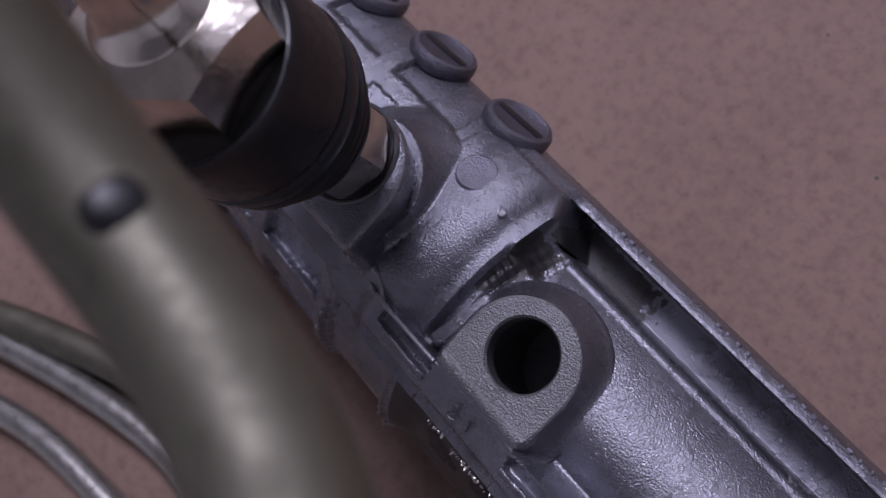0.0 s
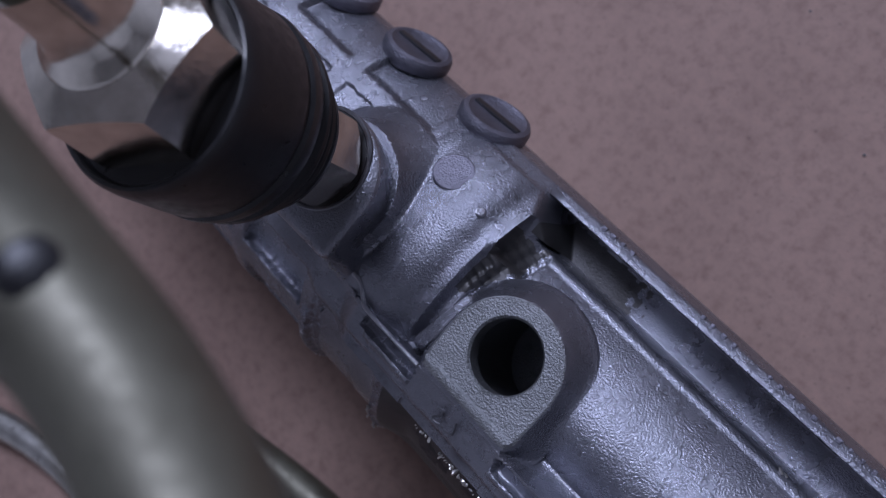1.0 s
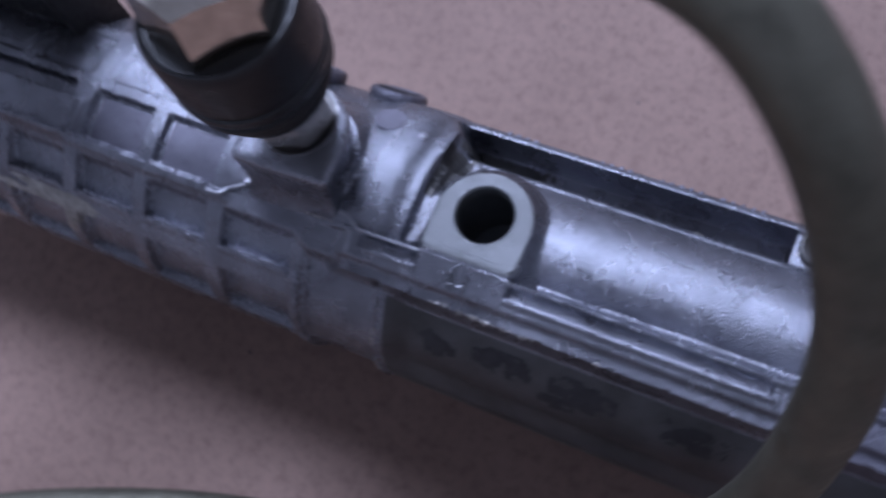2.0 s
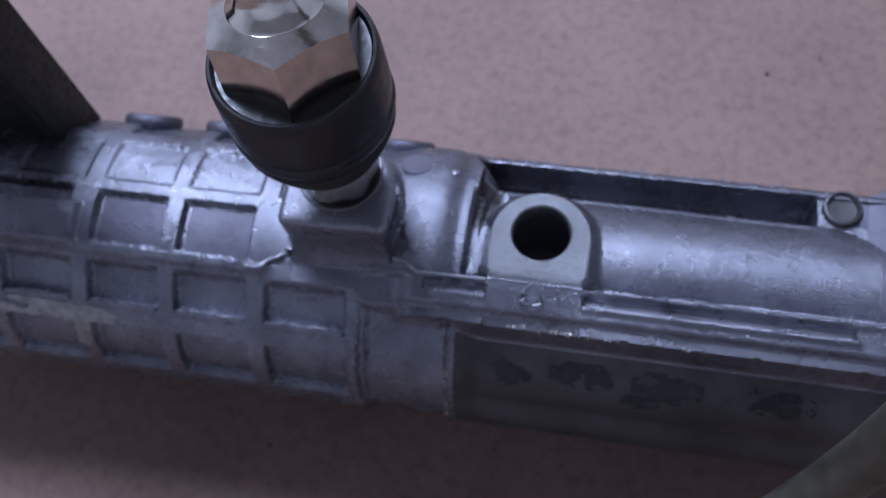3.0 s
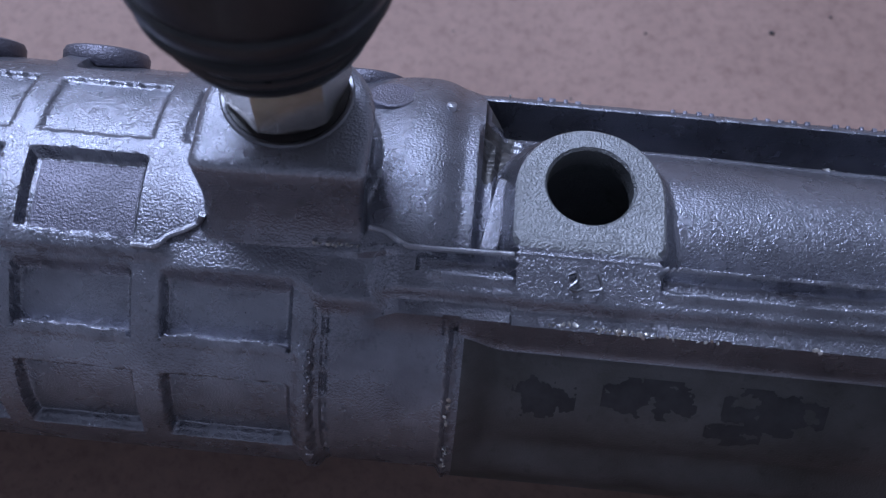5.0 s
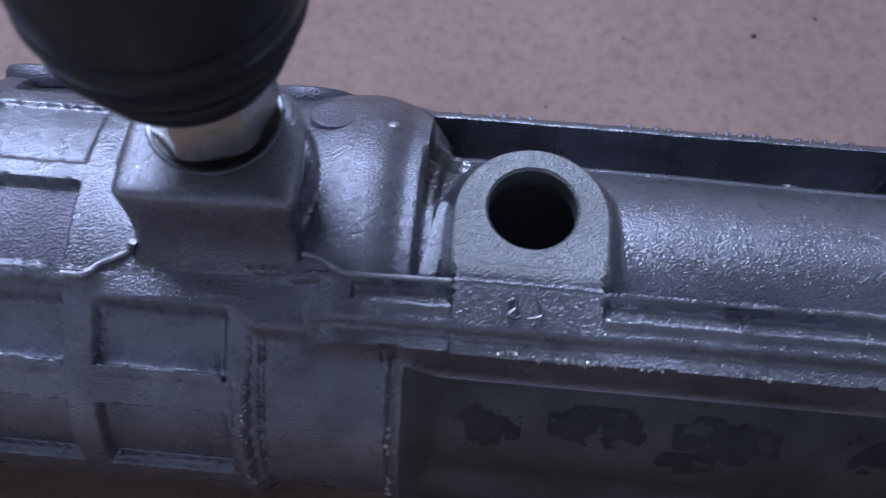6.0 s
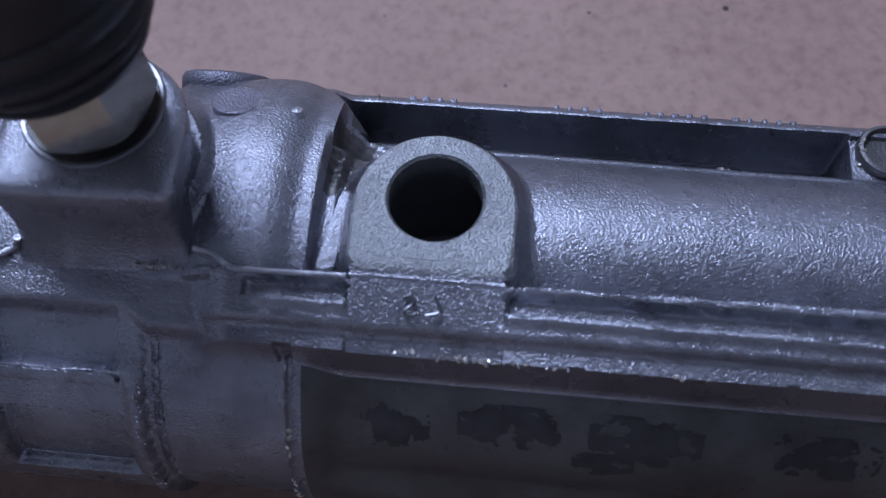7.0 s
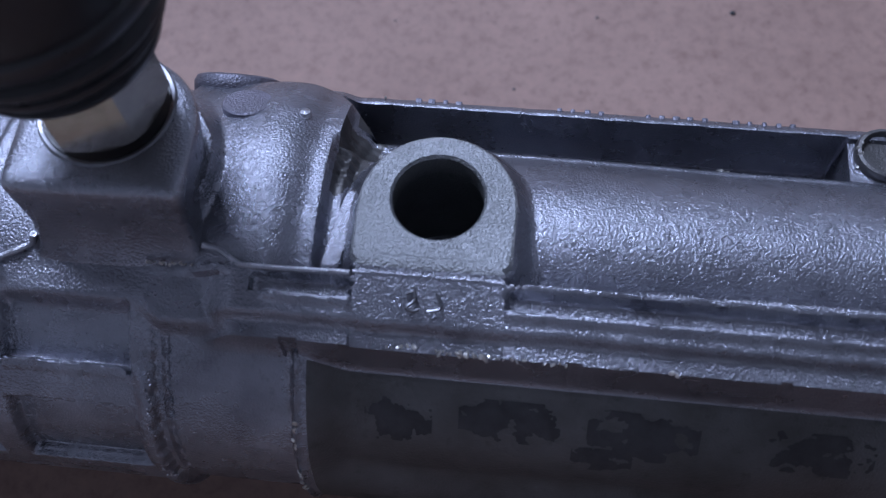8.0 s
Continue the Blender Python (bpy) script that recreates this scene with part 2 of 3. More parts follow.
def top_height(x, y):
    """Height of the casting's upper side."""
    th = np.degrees(np.arcsin(np.clip(y / 26.4, -0.999, 0.999)))
    r = barrel(x, th)
    z = ZC + np.sqrt(np.maximum(r * r - y * y, 0.05))
    wob = rough(x, y, 0.35)
    right = np.where(y > 13.2, step(-11.0, -8.0, x + 0.78 * (np.clip(y, 13.2, 19.5) - 13.2)), step(-11.5, -9.8, x))
    # smaller tube beside the lug, with the deep channel behind it
    tube = 60.0 - 0.046 * y * y - 0.6 * step(10, 40, x)
    edge = 13.1 - 19.0 * step(51, 72, x)
    plate = 51.6 + 0.35 * np.maximum(x - 56, 0) * step(56, 60, x) * 0.3
    tube = tube + 0.45 * band(y, 11.9, 13.0, 0.3) * (1 - step(46, 52, x))
    tube = np.where(y > edge, plate, np.maximum(tube, plate - 0.4))
    chan = band(y, 13.2 + 0.08 * wob, 18.9, 0.12) * (1 - step(48.6, 49.0, x))
    wall = np.where(y > 18.8, 52.3 + 0.12 * wob - 0.75 * np.maximum(y - 19.55, 0), tube)
    tube = wall - (wall - 43.5) * chan
    z = z + (np.where(y > 21.2, z, tube) - z) * right * (y > -15.5)
    z = np.where(y > 20.7, np.minimum(z, 51.6 - 5.0 * (y - 20.7)), z)
    # bulge between fitting and lug
    rb = 20.0 + 7.9 * np.sqrt(np.maximum(1 - np.clip((x + 19.8 + 0.12 * wob) / 7.2, 0, 1) ** 2.2, 0)) - 1.6 * np.clip((-20.5 - x) / 8.0, 0, 1) ** 2
    zb = ZC + np.sqrt(np.maximum(rb * rb - y * y, 0.05))
    bulge = (x > -31.0) & (x < -12.5) & (y > -10.5) & (y < 18.8)
    z = np.where(bulge, smax(z, zb, 0.8), z)
    # rough groove between bulge and lug
    dirt = 0.5 * np.sin(x * 3.1 + y * 1.9) * np.sin(y * 2.7 - x * 1.3) * band(y, 3, 13, 2)
    z = z - (2.2 + dirt) * band(x, -12.9, -10.4, 0.6) * band(y, -8.6, 8.4, 1.5)
    gully = 52.9 + 0.35 * np.maximum(-9.4 - x, 0) + 0.5 * np.maximum(-9.4 - x, 0) ** 1.3 + 0.5 * dirt + 0.25 * np.maximum(13 - y, 0)
    z = np.where((x > -12.8) & (x < -7.5) & (y > 7.0) & (y < 18.6), np.minimum(z, gully + 6 * step(8.5, 6.8, y)), z)
    # front flange: apron of the lug, rims and the two long slots
    yv = y + 0.10 * wob
    top = 62.9 - 0.28 * (-9.6 - yv)
    on = (yv < -9.5) & (yv > -16.6) & (x > -26) & (x < 72)
    slot = 1.3 * band(yv, -12.1, -10.2, 0.18) * (band(x, 8.6, 52.6, 0.3) + band(x, -19.2, -7.9, 0.3))
    bead = 0.6 * band(yv, -13.1, -12.2, 0.3) * (band(x, 7.6, 53.4, 0.4) + band(x, -17.8, -7.2, 0.4))
    bead = bead + 0.55 * band(yv, -10.2, -9.35, 0.3) * band(x, 8.0, 72, 0.4)
    drop = 1.5 * (1 - step(-14.9, -14.2, yv))
    fl = top - 1.0 * slot + bead - drop
    fl = np.where(np.abs(x) < 8.3, 63.5 - 0.42 * (-9.2 - yv) - drop, fl)
    z = np.where(on, z + np.maximum(fl - z, 0) * step(-26, -20.5, x), z)
    z = np.where((np.abs(x) < 8.3) & (y >= -9.7) & (y < -7.5), np.maximum(z, 63.45), z)
    # fillet from tube up to the flange
    z = np.where((y >= -9.6) & (y < -5) & (x > 8) & (x < 70), np.maximum(z, 62.6 - 5.4 * (1 - np.clip((-5.2 - y) / 4.4, 0, 1) ** 3.2)), z)
    low = 61.6 - 0.36 * (-9.4 - y)
    ylim = -13.2 - 1.8 * step(-33.5, -29.5, x)
    wt = step(-48, -44, x) * (1 - step(-24, -20.5, x)) * step(ylim - 1.0, ylim + 0.2, y) * (y < -9.0)
    z = z + np.maximum(low - 1.0 - z, 0) * wt
    # soft skirt round the fitting boss
    d = np.hypot(x + 34.9, y - 0.6) - 9.7
    return np.where((d < 4) & (y > -6), np.maximum(z, 66.0 - 3.3 * np.clip(d, 0, 9) ** 0.55), z)


def lug_edge(x, y):
    """Distance outside the lug's D-shaped face."""
    qx, qy = np.abs(x) - 8.75 + 1.6, -8.9 - y + 1.6
    low = np.hypot(np.maximum(qx, 0), np.maximum(qy, 0)) + np.minimum(np.maximum(qx, qy), 0) - 1.6
    return np.where(y > -1.0, np.hypot(x, y + 1.0) - 8.75, low)


def lug_height(x, y):
    d = lug_edge(x, y)
    side = 63.9 - 2.3 * (d + 0.1) + 0.22 * np.maximum(d - 0.6, 0) ** 2
    soft = 0.55 + 1.5 * step(4.5, 8.5, -y)
    return smax(-smax(-63.7 + 0 * side, -side, soft), top_height(x, y), 0.9 + 0.5 * step(4.5, 8.5, -y))


def sunk(x, y):
    """The casting's upper side, left low under the lug."""
    z = top_height(x, y) - 2.2 * (1 - step(1.5, 2.4, lug_edge(x, y))) * (y < 13.0)
    return np.where(np.hypot(x, y) < 7.7, 30.0, z)


def housing_mesh():
    xs = np.concatenate([np.linspace(-150, -104, 24)[:-1], np.arange(-104, 62, 0.3), np.linspace(62, 120, 60)])
    ys = np.concatenate([np.array([21.7, 21.5, 21.35]), np.arange(21.2, -17.01, -0.25)])
    ys[-1] = -17.0
    cols_y, cols_z, cols_t = [], [], []
    X = xs
    for y in ys:
        yy = np.full_like(X, y)
        cols_y.append(yy)
        cols_z.append(sunk(X, yy))
        cols_t.append(np.degrees(np.arcsin(np.clip(yy / 26.4, -1, 1))))
    n_top = len(ys)
    for phi in np.concatenate([np.linspace(0, 100, 190)[1:], np.linspace(100, 180, 20)[1:]]):
        s, c = math.sin(radians(phi)), math.cos(radians(phi))
        r = np.full_like(X, 26.8)
        for _ in range(3):
            # ray from (-17, ZC) meets the circle of radius r about the axis
            bq = (-17.0) * (-s)
            t = -bq + np.sqrt(np.maximum(bq * bq - (17.0 ** 2 - r * r), 0.01))
            y, z = -17.0 - t * s, t * c
            r = barrel(X, np.degrees(np.arctan2(y, z)))
        cols_y.append(y)
        cols_z.append(ZC + z)
        cols_t.append(np.degrees(np.arctan2(y, z)))
    for th in np.linspace(210, 90, 22):
        y, z = 21.7 * math.sin(radians(th)), 27.6 * math.cos(radians(th))
        cols_y.append(np.full_like(X, y))
        cols_z.append(np.full_like(X, ZC + z))
        cols_t.append(np.full_like(X, 180.0))
    Y, Zz = np.array(cols_y), np.array(cols_z)
    nc, nx = Y.shape
    co = np.stack([np.broadcast_to(X, Y.shape), Y, Zz], -1).reshape(-1, 3) * MM
    a = (np.arange(nc)[:, None] * nx + np.arange(nx - 1)[None]).ravel()
    b = (((np.arange(nc) + 1) % nc)[:, None] * nx + np.arange(nx - 1)[None]).ravel()
    faces = np.stack([a, a + 1, b + 1, b], 1)
    caps = [[k * nx for k in range(nc)], [k * nx + nx - 1 for k in range(nc)][::-1]]
    me = bpy.data.meshes.new("housing")
    me.from_pydata(co.tolist(), [], faces.tolist() + caps)
    # smudged dirt below the flange and the dim front side share one darker colour
    lower_tube = (np.broadcast_to(X[None, :-1], (nc, nx - 1)) > -13.2) & (np.arange(nc)[:, None] >= n_top + 1) & (np.arange(nc)[:, None] < nc - 8)
    me.materials.append(CAST)
    me.materials.append(DARK_CAST)
    me.materials.append(DULL_CAST)
    kinds = lower_tube.astype(np.int32)
    TH = np.array(cols_t)[:, :-1]
    XX = np.broadcast_to(X[None, :-1], TH.shape)
    # floors of one cell row get the darker, rougher finish
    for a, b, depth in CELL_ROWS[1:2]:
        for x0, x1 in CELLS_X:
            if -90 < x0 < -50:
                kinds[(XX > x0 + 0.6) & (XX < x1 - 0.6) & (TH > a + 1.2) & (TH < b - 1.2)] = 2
    # same darker finish on the top beyond the stud
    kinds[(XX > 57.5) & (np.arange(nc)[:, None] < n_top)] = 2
    # darker zone, ragged at its border, in the groove beside the lug and at the head of the channel
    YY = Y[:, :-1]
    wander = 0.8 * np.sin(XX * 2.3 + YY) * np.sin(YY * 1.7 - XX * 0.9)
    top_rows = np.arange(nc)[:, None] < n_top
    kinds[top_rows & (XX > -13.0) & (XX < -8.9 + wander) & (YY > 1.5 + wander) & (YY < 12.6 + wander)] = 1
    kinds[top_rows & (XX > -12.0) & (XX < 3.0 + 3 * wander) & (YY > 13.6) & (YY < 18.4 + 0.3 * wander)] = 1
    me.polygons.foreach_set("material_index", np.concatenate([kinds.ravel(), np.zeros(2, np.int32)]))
    return me


housing = empty("steering_rack", 0, 0, 0, "grey cast aluminium steering rack housing with ribbed grid", "steering rack")
finish("casting", housing_mesh(), None, housing, angle=50)


def arc(cx, cy, r, a0, a1, n):
    return [(cx + r * math.cos(radians(a0 + (a1 - a0) * k / n)), cy + r * math.sin(radians(a0 + (a1 - a0) * k / n))) for k in range(n + 1)]


def rounded(points, r, n=5):
    """A closed outline with its corners rounded."""
    out = []
    m = len(points)
    for k in range(m):
        p, a, b = Vector(points[k]), Vector(points[k - 1]), Vector(points[(k + 1) % m])
        p0, p1 = p + (a - p).normalized() * r, p + (b - p).normalized() * r
        for j in range(n + 1):
            t = j / n
            q = (1 - t) ** 2 * p0 + 2 * t * (1 - t) * p + t * t * p1
            out.append((q.x, q.y))
    return out


def lug_part(first, last, rows, hole=False):
    """Rings round the bolt hole from one distance to another beyond the lug's edge, following its height."""
    n = 160
    ang = np.linspace(0, 2 * np.pi, n, endpoint=False)
    c, si = np.cos(ang), np.sin(ang)

    def reach(target):
        lo, hi = np.full(n, 5.5), np.full(n, 22.0)
        for _ in range(40):
            mid = (lo + hi) / 2
            out = lug_edge(mid * c, mid * si) > target
            lo, hi = np.where(out, lo, mid), np.where(out, mid, hi)
        return lo

    r0 = np.full(n, 5.4) if hole else reach(first)
    r1 = reach(last)
    rings = []
    if hole:
        for r, z in ((7.2, 40.0), (7.2, 60.4), (5.15, 60.2), (5.1, 60.8), (5.1, 63.3)):
            rings.append(np.stack([r * c, r * si, np.full(n, z)], 1))
    for k in range(rows + 1):
        r = r0 + (r1 - r0) * k / rows
        z = lug_height(r * c, r * si)
        if not hole and k == rows:
            z = z - 0.8
        rings.append(np.stack([r * c, r * si, z], 1))
    bm = bmesh.new()
    rv = [[bm.verts.new(p) for p in ring] for ring in rings]
    for a, b in zip(rv, rv[1:]):
        for k in range(n):
            bm.faces.new([a[k], a[(k + 1) % n], b[(k + 1) % n], b[k]])
    if hole:
        bm.faces.new(rv[0])
    return bm


lug = part("mounting_lug", lug_part(0, 0.0, 14, True), LUG_FACE, housing, "pale sanded mounting lug with a round bolt hole", angle=28)
part("lug_base", lug_part(0.0, 3.0, 26), CAST, lug, "rounded cast foot of the lug")


def rings_mesh(outline, levels, centre, cap_top=True):
    """Stacked copies of an outline, each at its height, grown outwards by some millimetres."""
    bm = bmesh.new()
    rings = []
    for z, grow, dy in levels:
        ring = []
        for x, y in outline:
            v = Vector((x - centre[0], y - centre[1]))
            v = v * (1 + grow / v.length)
            ring.append(bm.verts.new((v.x + centre[0], v.y + centre[1] + dy, z)))
        rings.append(ring)
    n = len(outline)
    for a, b in zip(rings, rings[1:]):
        for k in range(n):
            bm.faces.new([a[k], a[(k + 1) % n], b[(k + 1) % n], b[k]])
    bm.faces.new(rings[0][::-1])
    if cap_top:
        bm.faces.new(rings[-1])
    return bm


def line2(a, b, n):
    return [(a[0] + (b[0] - a[0]) * k / n, a[1] + (b[1] - a[1]) * k / n) for k in range(n)]


def boss():
    out = arc(-34.9, 0.6, 9.6, 0, 180, 36) + line2((-44.5, -1.5), (-44.5, -6.6), 4) + arc(-42.9, -6.0, 1.6, 180, 270, 7) + line2((-40.6, -7.6), (-27.4, -7.2), 8) + arc(-26.3, -6.2, 1.0, 270, 360, 5) + line2((-25.3, -5.0), (-25.3, -0.5), 3)
    levels = [(48, 0.9, -2.0), (60.3, 0.7, -2.0), (61.2, 0.2, -1.9), (62.3, -0.35, -1.6), (64.5, -0.6, -1.0), (67, -0.5, -0.6), (69.5, -0.15, -0.2), (71.5, 0.05, 0), (71.95, -0.1, 0), (72.3, -0.45, 0), (72.55, -1.0, 0), (72.7, -1.7, 0), (72.75, -3.0, 0)]
    return rings_mesh(out, levels, (-34.9, 0.0))


part("fitting_boss", boss(), CAST, housing, angle=26)


def cap_screw(x):
    """Slotted round head on the far shoulder of the casting."""
    axis = Vector((0, 0.87, 0.5)).normalized()
    c = Vector((x, 20.6, 50.2))
    bm = lathe([(0, -3), (4.4, -3), (4.6, -0.9), (5.3, -0.5), (5.8, 0.1), (5.85, 1.4), (5.5, 2.1), (4.8, 2.35), (4.2, 1.95), (0, 1.85)], 40, centre=c, axis=axis)
    return bm


def screw_slot(x):
    axis = Vector((0, 0.87, 0.5)).normalized()
    m = Matrix.Translation(Vector((x, 20.6, 50.2)) + axis * 1.95) @ axis.to_track_quat("Z", "Y").to_matrix().to_4x4() @ pose(0, 0, 0, 0, 0, 4)
    bm = block(-4.4, 4.4, -0.65, 0.65, -0.35, 0.35, 0.15)
    bmesh.ops.transform(bm, matrix=m, verts=bm.verts)
    return bm


for sx in (-29.9, -48.2, -66.2, -84.0):
    head = part("screw_head", cap_screw(sx), DULL_CAST, housing, "dark slotted round screw head")
    part("screw_slot", screw_slot(sx), RUBBER, head)

part("cast_disc", lathe([(0, -1), (3.1, -1), (3.1, 0.25), (2.9, 0.45), (0, 0.5)], 36, centre=(-24.6, 12.4, 60.4), axis=(0, 0.455, 0.89)), DULL_CAST, housing)
part("cast_pip", lathe([(0, -0.6), (0.75, -0.6), (0.65, 0.0), (0.35, 0.15), (0, 0.18)], 14, centre=(-17.2, 11.2, 61.6), axis=(0, 0.4, 0.9)), PLAIN_CAST, housing)
part("stud", lathe([(0, 43), (3.7, 43), (3.6, 52.4), (3.4, 52.8), (3.0, 52.9), (2.75, 52.6), (2.6, 51.9), (0, 51.7)], 32, centre=(53.2, 17.0, 0)), DARK_CAST, housing)


def web():
    bm = rings_mesh(rounded([(-12.5, -8.6), (-10.2, -8.7), (-9.0, 1.6), (-10.7, 2.0)], 0.7, 4), [(52, 0.8, 0), (59.4, 0.35, 0), (60.4, 0.05, 0), (60.9, -0.4, 0), (61.0, -0.7, 0)], (-10.7, -3.5))
    return bm


part("web", web(), CAST, housing)


def skin(x, th, lift=0.0):
    """A place on the round of the casting."""
    r = float(barrel(np.array([x]), np.array([float(th)]))[0]) + lift
    return Vector((x, r * math.sin(radians(th)), ZC + r * math.cos(radians(th))))


def bead(points, r):
    return pipe(spline(points, 6), r, 8)


# curled parting bead beside the boss
part("parting_bead", bead([skin(-52, -25.5, 0.4), skin(-49.4, -25.2, 0.5), skin(-48.2, -22.5, 0.4), skin(-46.4, -20.6, 0.5), (-45.0, -8.4, 61.2), (-44.2, -8.2, 63.0)], 0.38), PLAIN_CAST, housing)
part("parting_bead", bead([(-25.2, -7.7, 62.6), (-23.2, -8.0, 62.4), (-21.2, -9.3, 62.6), (-19.6, -9.8, 62.9), (-14, -9.8, 63.0), (-8.4, -9.7, 63.1)], 0.34), PLAIN_CAST, housing)


def crumbs(points, size, seed):
    """Ragged casting flash: a chain of small lumps along a line."""
    rng = random.Random(seed)
    bm = bmesh.new()
    for p in points:
        m = Matrix.Translation(Vector(p) + Vector((rng.uniform(-.2, .2), rng.uniform(-.15, .15), rng.uniform(-.15, .15))))
        s = size * rng.uniform(0.6, 1.25)
        m = m @ Euler((rng.uniform(0, 3), rng.uniform(0, 3), rng.uniform(0, 3))).to_matrix().to_4x4() @ Matrix.Diagonal((s * rng.uniform(0.8, 1.7), s * 0.8, s * 0.5, 1))
        bmesh.ops.create_icosphere(bm, subdivisions=1, radius=1.0, matrix=m)
    return bm


def span(a, b, n):
    a, b = Vector(a), Vector(b)
    return [a + (b - a) * k / max(n - 1, 1) for k in range(n)]


for a, c, n, s, k in (((1.6, -16.7, 60.2), (7.2, -16.8, 60.2), 16, 0.42, 1), ((-4.0, -16.7, 60.2), (-1.0, -16.5, 60.4), 6, 0.3, 2), ((8, -16.8, 60.1), (11.5, -16.8, 60.1), 6, 0.25, 3),
                      ((13, -16.8, 60.0), (15, -16.8, 60.0), 4, 0.3, 4), ((26, -16.7, 60.0), (26.8, -16.7, 60.0), 3, 0.3, 5), ((-31.5, -9.8, 61.4), (-26.4, -9.7, 61.6), 14, 0.26, 6)):
    part("casting_flash", crumbs(span(a, c, n), s, k), FLASH, housing, "pale ragged casting flash")
for k, th in enumerate((-58, -63, -74, -79, -84)):
    part("casting_flash", crumbs(span(skin(-14.4, th, 0.2), skin(-14.2, th - 2, 0.2), 3), 0.32, 20 + k), FLASH, housing)
for k, th in enumerate((-47, -52, -57, -62, -80, -84)):
    part("casting_flash", crumbs(span(skin(-31.4, th, 0.2), skin(-31.0, th - 4, 0.2), 4), 0.22, 40 + k), CAST, housing)
part("casting_pip", crumbs([(33.2, 12.9, 52.1), (33.7, 12.8, 52.1)], 0.5, 60), FLASH, housing, "bright casting pip on channel edge")
part("casting_flash", crumbs([(50.4, 18.2, 52.6), (50.1, 17.3, 52.6), (50.2, 16.4, 52.5), (50.0, 15.2, 51.8)], 0.4, 63), FLASH, housing)
part("casting_pip", crumbs([(-9.6, 19.9, 52.6)], 0.4, 61), FLASH, housing)

# worn raised marks on the far rim
rng = random.Random(5)
for gx, n in ((-5.4, 4), (13.0, 4), (24.4, 5), (35.4, 5)):
    for k in range(n):
        x = gx + 1.75 * k
        mk = block(x - rng.uniform(0.25, 0.5), x + rng.uniform(0.25, 0.5), 20.15, 20.95, 50.6, 51.65 + rng.uniform(0.05, 0.25), 0.18)
        part("raised_mark", mk, DULL_CAST, housing)

# stamped mark on the lug's apron
part("stamped_mark", bead([(-2.2, -11.6, 63.0), (-1.4, -11.3, 63.1), (-1.2, -12.1, 62.9), (-2.0, -13.0, 62.7), (-1.3, -13.3, 62.6), (-0.6, -13.0, 62.6)], 0.17), SCREW, housing, "small stamped figure")
part("stamped_mark", bead([(1.1, -11.2, 63.1), (1.6, -12.4, 62.8), (1.4, -12.9, 62.7), (0.2, -13.2, 62.6)], 0.17), SCREW, housing)


def patch(x0, x1, t0, t1, seed, lift, nx=80, nt=48, keep=0.5):
    """A thin blotchy film that follows the round of the casting, ragged at its border."""
    gx, gt = np.meshgrid(np.linspace(x0, x1, nx + 1), np.linspace(t0, t1, nt + 1), indexing="ij")
    r = barrel(gx, gt) + lift
    gy, gz = r * np.sin(np.radians(gt)), ZC + r * np.cos(np.radians(gt))
    bm = bmesh.new()
    grid = [[bm.verts.new((gx[i, j], gy[i, j], gz[i, j])) for j in range(nt + 1)] for i in range(nx + 1)]
    for i in range(nx):
        for j in range(nt):
            u, v = (i + 0.5) / nx * 2 - 1, (j + 0.5) / nt * 2 - 1
            edge = 1 - (u * u + v * v) ** 1.5 * 0.6
            q = noise.noise(Vector((i * 5.5 / nx, j * 3.6 / nt, seed * 7.3))) + 0.35 * noise.noise(Vector((i * 17 / nx, j * 11 / nt, seed * 3.1)))
            if edge * 0.7 + 0.8 * q > keep:
                bm.faces.new([grid[i][j], grid[i + 1][j], grid[i + 1][j + 1], grid[i][j + 1]])
    bmesh.ops.delete(bm, geom=[v for v in bm.verts if not v.link_faces], context="VERTS")
    return bm


for k, (x0, x1, t0, t1) in enumerate(((-7.0, 1.0, -66, -52), (4.0, 15.8, -63, -50), (18.5, 31, -65, -50), (38, 50, -64, -51), (17, 24, -70, -62))):
    part("ink_blotch", patch(x0, x1, t0, t1, k + 1, 0.07, 90, 54, 0.34), STAIN, housing, "faded dark marker blotch")
part("bare_patch", patch(-106, -74, -64, -49, 14, 0.07, 160, 70, 0.44), CHIPPED, housing, "pale bare patch where coating chipped")
part("bare_patch", patch(-89, -83, -72, -57, 15, 0.06, 50, 70, 0.36), CHIPPED, housing)

# dark flange tower at the ribbed end
part("flange_tower", block(-130, -97.6, 11.0, 21.0, 44, 128, 1.0), BLACK_CAST, housing, "black cast flange tower with raised edges")
part("tower_rib", block(-98.4, -96.0, 9.6, 21.4, 50, 128, 0.6), BLACK_CAST, housing)
part("end_flange", prism([(49, 17.4), (57.5, 18.8), (67, 26), (82, 34), (112, 37), (112, 8), (70, 6), (60, 12)], 42, 51.7, 0.7), DULL_CAST, housing, "flared end flange beside the stud")
part("rack_foot", block(-60, -30, -9, 9, 0, 12, 1.5), PLAIN_CAST, housing)
part("rack_foot", block(30, 60, -9, 9, 0, 12, 1.5), PLAIN_CAST, housing)

# ---- hydraulic fitting in its boss ----
fitting = empty("hydraulic_fitting", 0, 0, 0, "nickel hose fitting with black rubber boot in cast boss", "hose fitting")
FX, FY = -35.1, 1.6


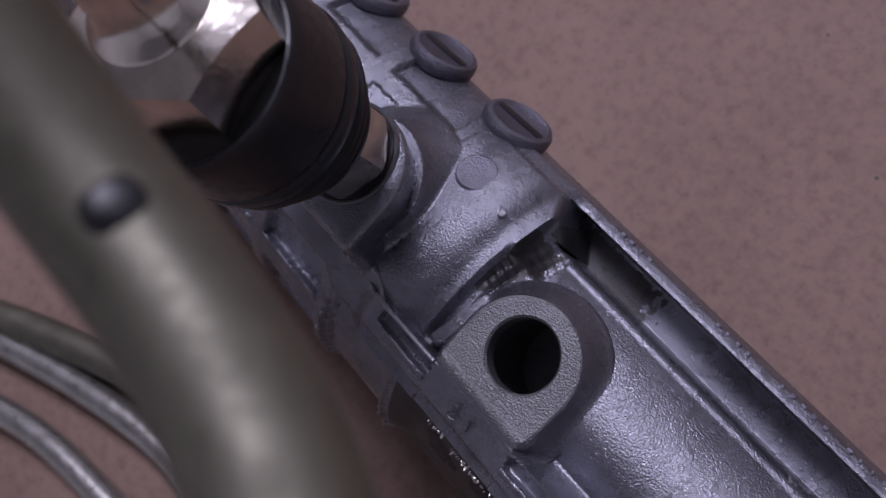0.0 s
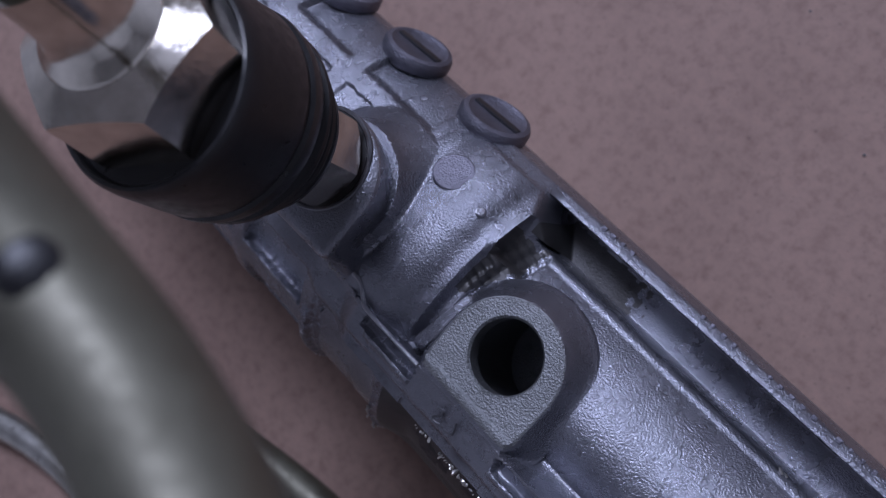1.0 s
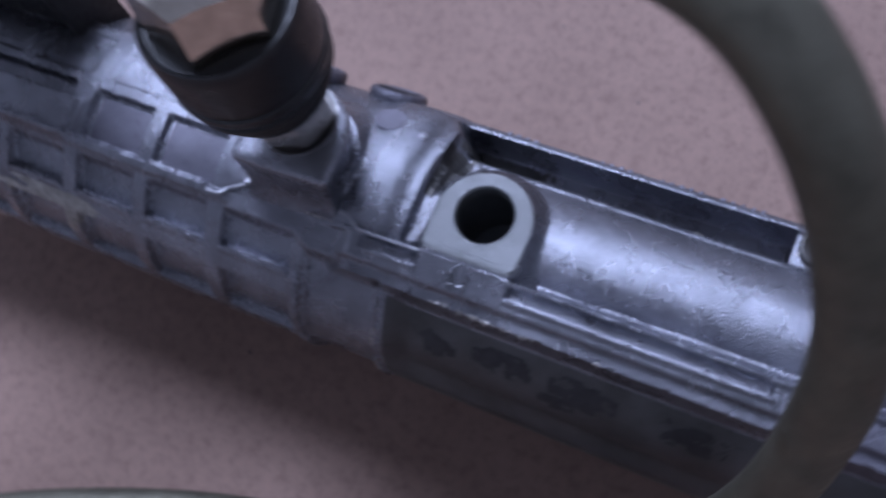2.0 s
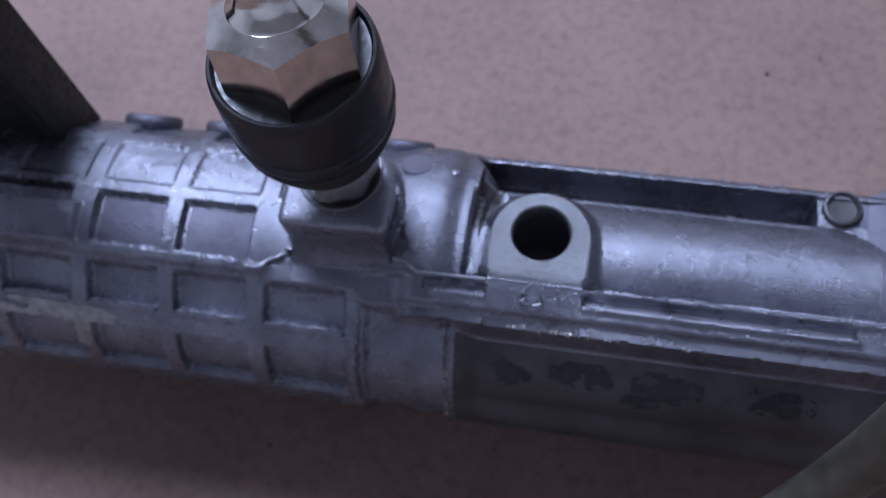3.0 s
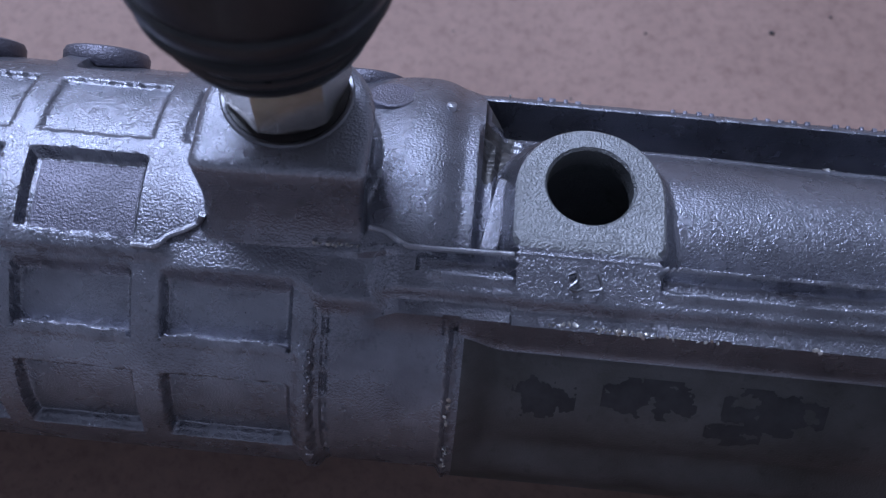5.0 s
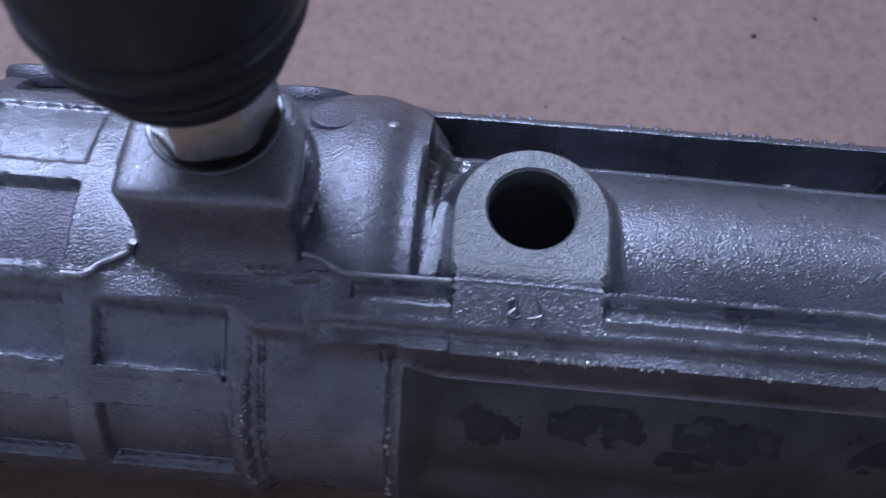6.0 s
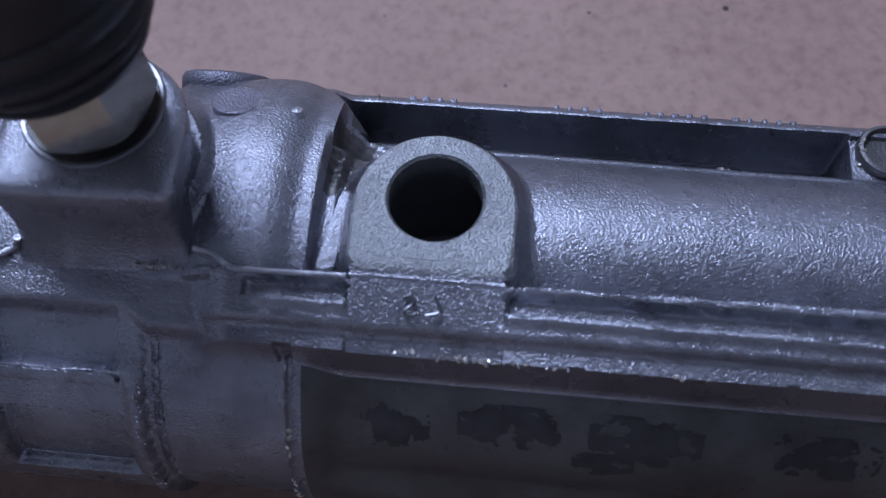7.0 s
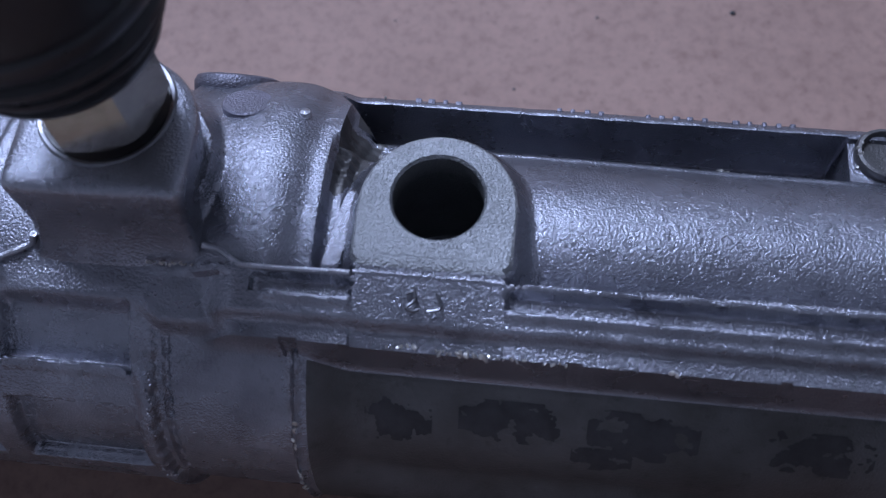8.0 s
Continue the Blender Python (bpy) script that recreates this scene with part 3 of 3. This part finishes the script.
def hex_nut(af, z0, z1, turn, top, slope=0.5, foot=5.6, steps=96):
    """A hexagon with its upper and lower corners turned down to cones."""
    bm = bmesh.new()
    rows = [[], [], [], []]
    for k in range(steps):
        a = 2 * math.pi * k / steps
        d = (a + math.pi / 6) % (math.pi / 3) - math.pi / 6
        r = af / 2 / math.cos(d)
        c, s = math.cos(a + radians(turn)), math.sin(a + radians(turn))
        for row, (rr, z) in zip(rows, ((foot, z0), (r, z0 + (r - foot) * 1.1), (r, z1 - (r - top) * slope), (top, z1))):
            row.append(bm.verts.new((FX + rr * c, FY + rr * s, z)))
    for a, b in zip(rows, rows[1:]):
        for k in range(steps):
            bm.faces.new([a[k], a[(k + 1) % steps], b[(k + 1) % steps], b[k]])
    bm.faces.new(rows[0][::-1])
    bm.faces.new(rows[3])
    return bm


FY = 2.8
part("seat_ring", lathe([(7.45, 72.3), (7.45, 72.8), (7.25, 72.98), (6.9, 72.95), (6.5, 72.3)], 56, True, centre=(FX, FY, 0)), SCREW, fitting, "dark steel seat ring")
# black ring standing in for the shadow at the nut's foot
part("nut_foot_shade", lathe([(6.8, 72.4), (6.8, 72.95), (5.2, 73.0), (5.2, 72.4)], 56, True, centre=(FX, FY, 0)), RUBBER, fitting, "black ring added as shade under nut")
part("lower_nut", hex_nut(12.6, 72.9, 84.0, 46, 5.9, 0.5, 5.5), NICKEL, fitting, "bright nickel lower hex nut", angle=20)
FY = 1.6
part("shank", lathe([(4.5, 78), (4.5, 104), (0, 104)], 32, centre=(FX, FY, 0)), NICKEL, fitting)
part("rubber_boot", lathe([(4.6, 84.4), (6.6, 84.1), (8.8, 84.6), (9.9, 85.6), (10.0, 86.2), (9.0, 86.9), (9.2, 87.2), (10.7, 87.9), (11.2, 88.7), (11.1, 89.2), (10.2, 89.8), (10.4, 90.1), (11.9, 90.9), (12.4, 91.7), (12.3, 92.2), (11.5, 92.8), (11.8, 93.2), (12.7, 94.2), (12.95, 95.4), (12.9, 96.2), (12.5, 96.6), (12.6, 97.0), (12.8, 97.8), (12.75, 101), (12.6, 105.5), (12.4, 107.2), (12.0, 107.9), (11.6, 108.0), (11.3, 107.6), (11.2, 107.0), (4.6, 107.0)], 80, centre=(FX, FY + 0.8, 0)), RUBBER, fitting, "black pleated rubber boot")
FY += 0.9
LEAN = Matrix.Translation((FX, FY, 104)) @ pose(0, 0, 0, -10, -3, 0) @ Matrix.Translation((-FX, -FY, -104))
bm = hex_nut(19.0, 103.0, 116.5, 14, 6.9, 0.50, 9.0)
bmesh.ops.transform(bm, matrix=LEAN, verts=bm.verts)
part("upper_nut", bm, NICKEL, fitting, "worn nickel upper hex nut", angle=20)
bm = lathe([(6.9, 116.3), (6.6, 117.0), (5.6, 117.6), (4.9, 119.5), (4.6, 122), (4.6, 127), (0, 127)], 48, centre=(FX, FY, 0))
bmesh.ops.transform(bm, matrix=LEAN, verts=bm.verts)
part("neck", bm, NICKEL, fitting)

HOSE = [(-36.2, 6.2, 122), (-37.6, 9.3, 142), (-47, 18, 172), (-63, 29, 194), (-68, 35, 199.5), (-57.1, 34, 195.8), (-44, 26.5, 185), (-31.5, 19, 174.5), (-20, 12.2, 164.3), (-9.6, 6.6, 155), (0.2, 3.6, 148.8), (9.8, 2.4, 146), (19, 1.4, 146.3), (28, -0.8, 148.6), (37.4, -4.2, 148), (45.1, -8.3, 141.9), (51.2, -12.6, 131), (55.3, -17.7, 117), (56.2, -23.5, 100.9), (54.5, -29.9, 83.6), (50.3, -35, 66), (43, -41, 48.5),
        (30, -49.8, 27), (2, -58, 8), (-30, -63.5, 4.2), (-60, -72.5, 4.2), (-95, -88, 4.2), (-135, -112, 4.2), (-175, -150, 4.2)]
hose = empty("metal_tube", 0, 0, 0, "dull grey plated tube looping from fitting down to board", "tube")
part("tube_wall", pipe(spline(HOSE), 4.15), TUBE, hose)
part("ferrule", lathe([(3.9, 125.5), (5.0, 125.7), (5.2, 126.3), (5.2, 133), (4.9, 133.8), (3.9, 134)], 32, True, centre=(-36.4, 6.6, 0), axis=(-0.05, 0.17, 0.98)), NICKEL, hose, "nickel ferrule at tube end")
# small black spot on the upper side of the tube
spot_way = Vector((0.34, 0.46, 0.82)).normalized()
spot = bmesh.new()
bmesh.ops.create_icosphere(spot, subdivisions=3, radius=1.0, matrix=Matrix.Translation(Vector((4.6, 3.0, 147.3)) + 3.5 * spot_way) @ spot_way.to_track_quat("Z", "Y").to_matrix().to_4x4() @ Matrix.Diagonal((1.7, 1.7, 0.7, 1)))
part("dark_spot", spot, RUBBER, hose, "small black mark on tube")
COIL = [(-150, -122, 3.6), (-120, -108, 3.6), (-91, -95, 3.6), (-65, -86, 3.6), (-48, -84, 3.6), (-38, -90, 3.6), (-42, -101, 3.6), (-62, -104, 3.6), (-95, -113, 3.6), (-140, -138, 3.6)]
coil = part("metal_tube", pipe(spline(COIL), 3.6), LIT_TUBE)
tagged(coil, "bent bright grey metal tube lying on fibreboard", "tube")

# ---- grit on the board ----
rng = random.Random(9)
for gx, gy, s in ((48.2, 82.2, 0.55), (61.5, 88.2, 0.35), (-59, -32.2, 0.4), (5.5, 60, 0.3), (21, 79, 0.3), (90, 60, 0.35), (-20, 75, 0.25), (75, 40, 0.3)):
    bm = bmesh.new()
    bmesh.ops.create_icosphere(bm, subdivisions=1, radius=1, matrix=Matrix.Translation((gx, gy, s * 0.4)) @ Matrix.Diagonal((s * 1.3, s, s * 0.5, 1)))
    tagged(part("grit", bm, RUBBER), "tiny dark grit speck lying on fibreboard", "grit", "grit on the board")
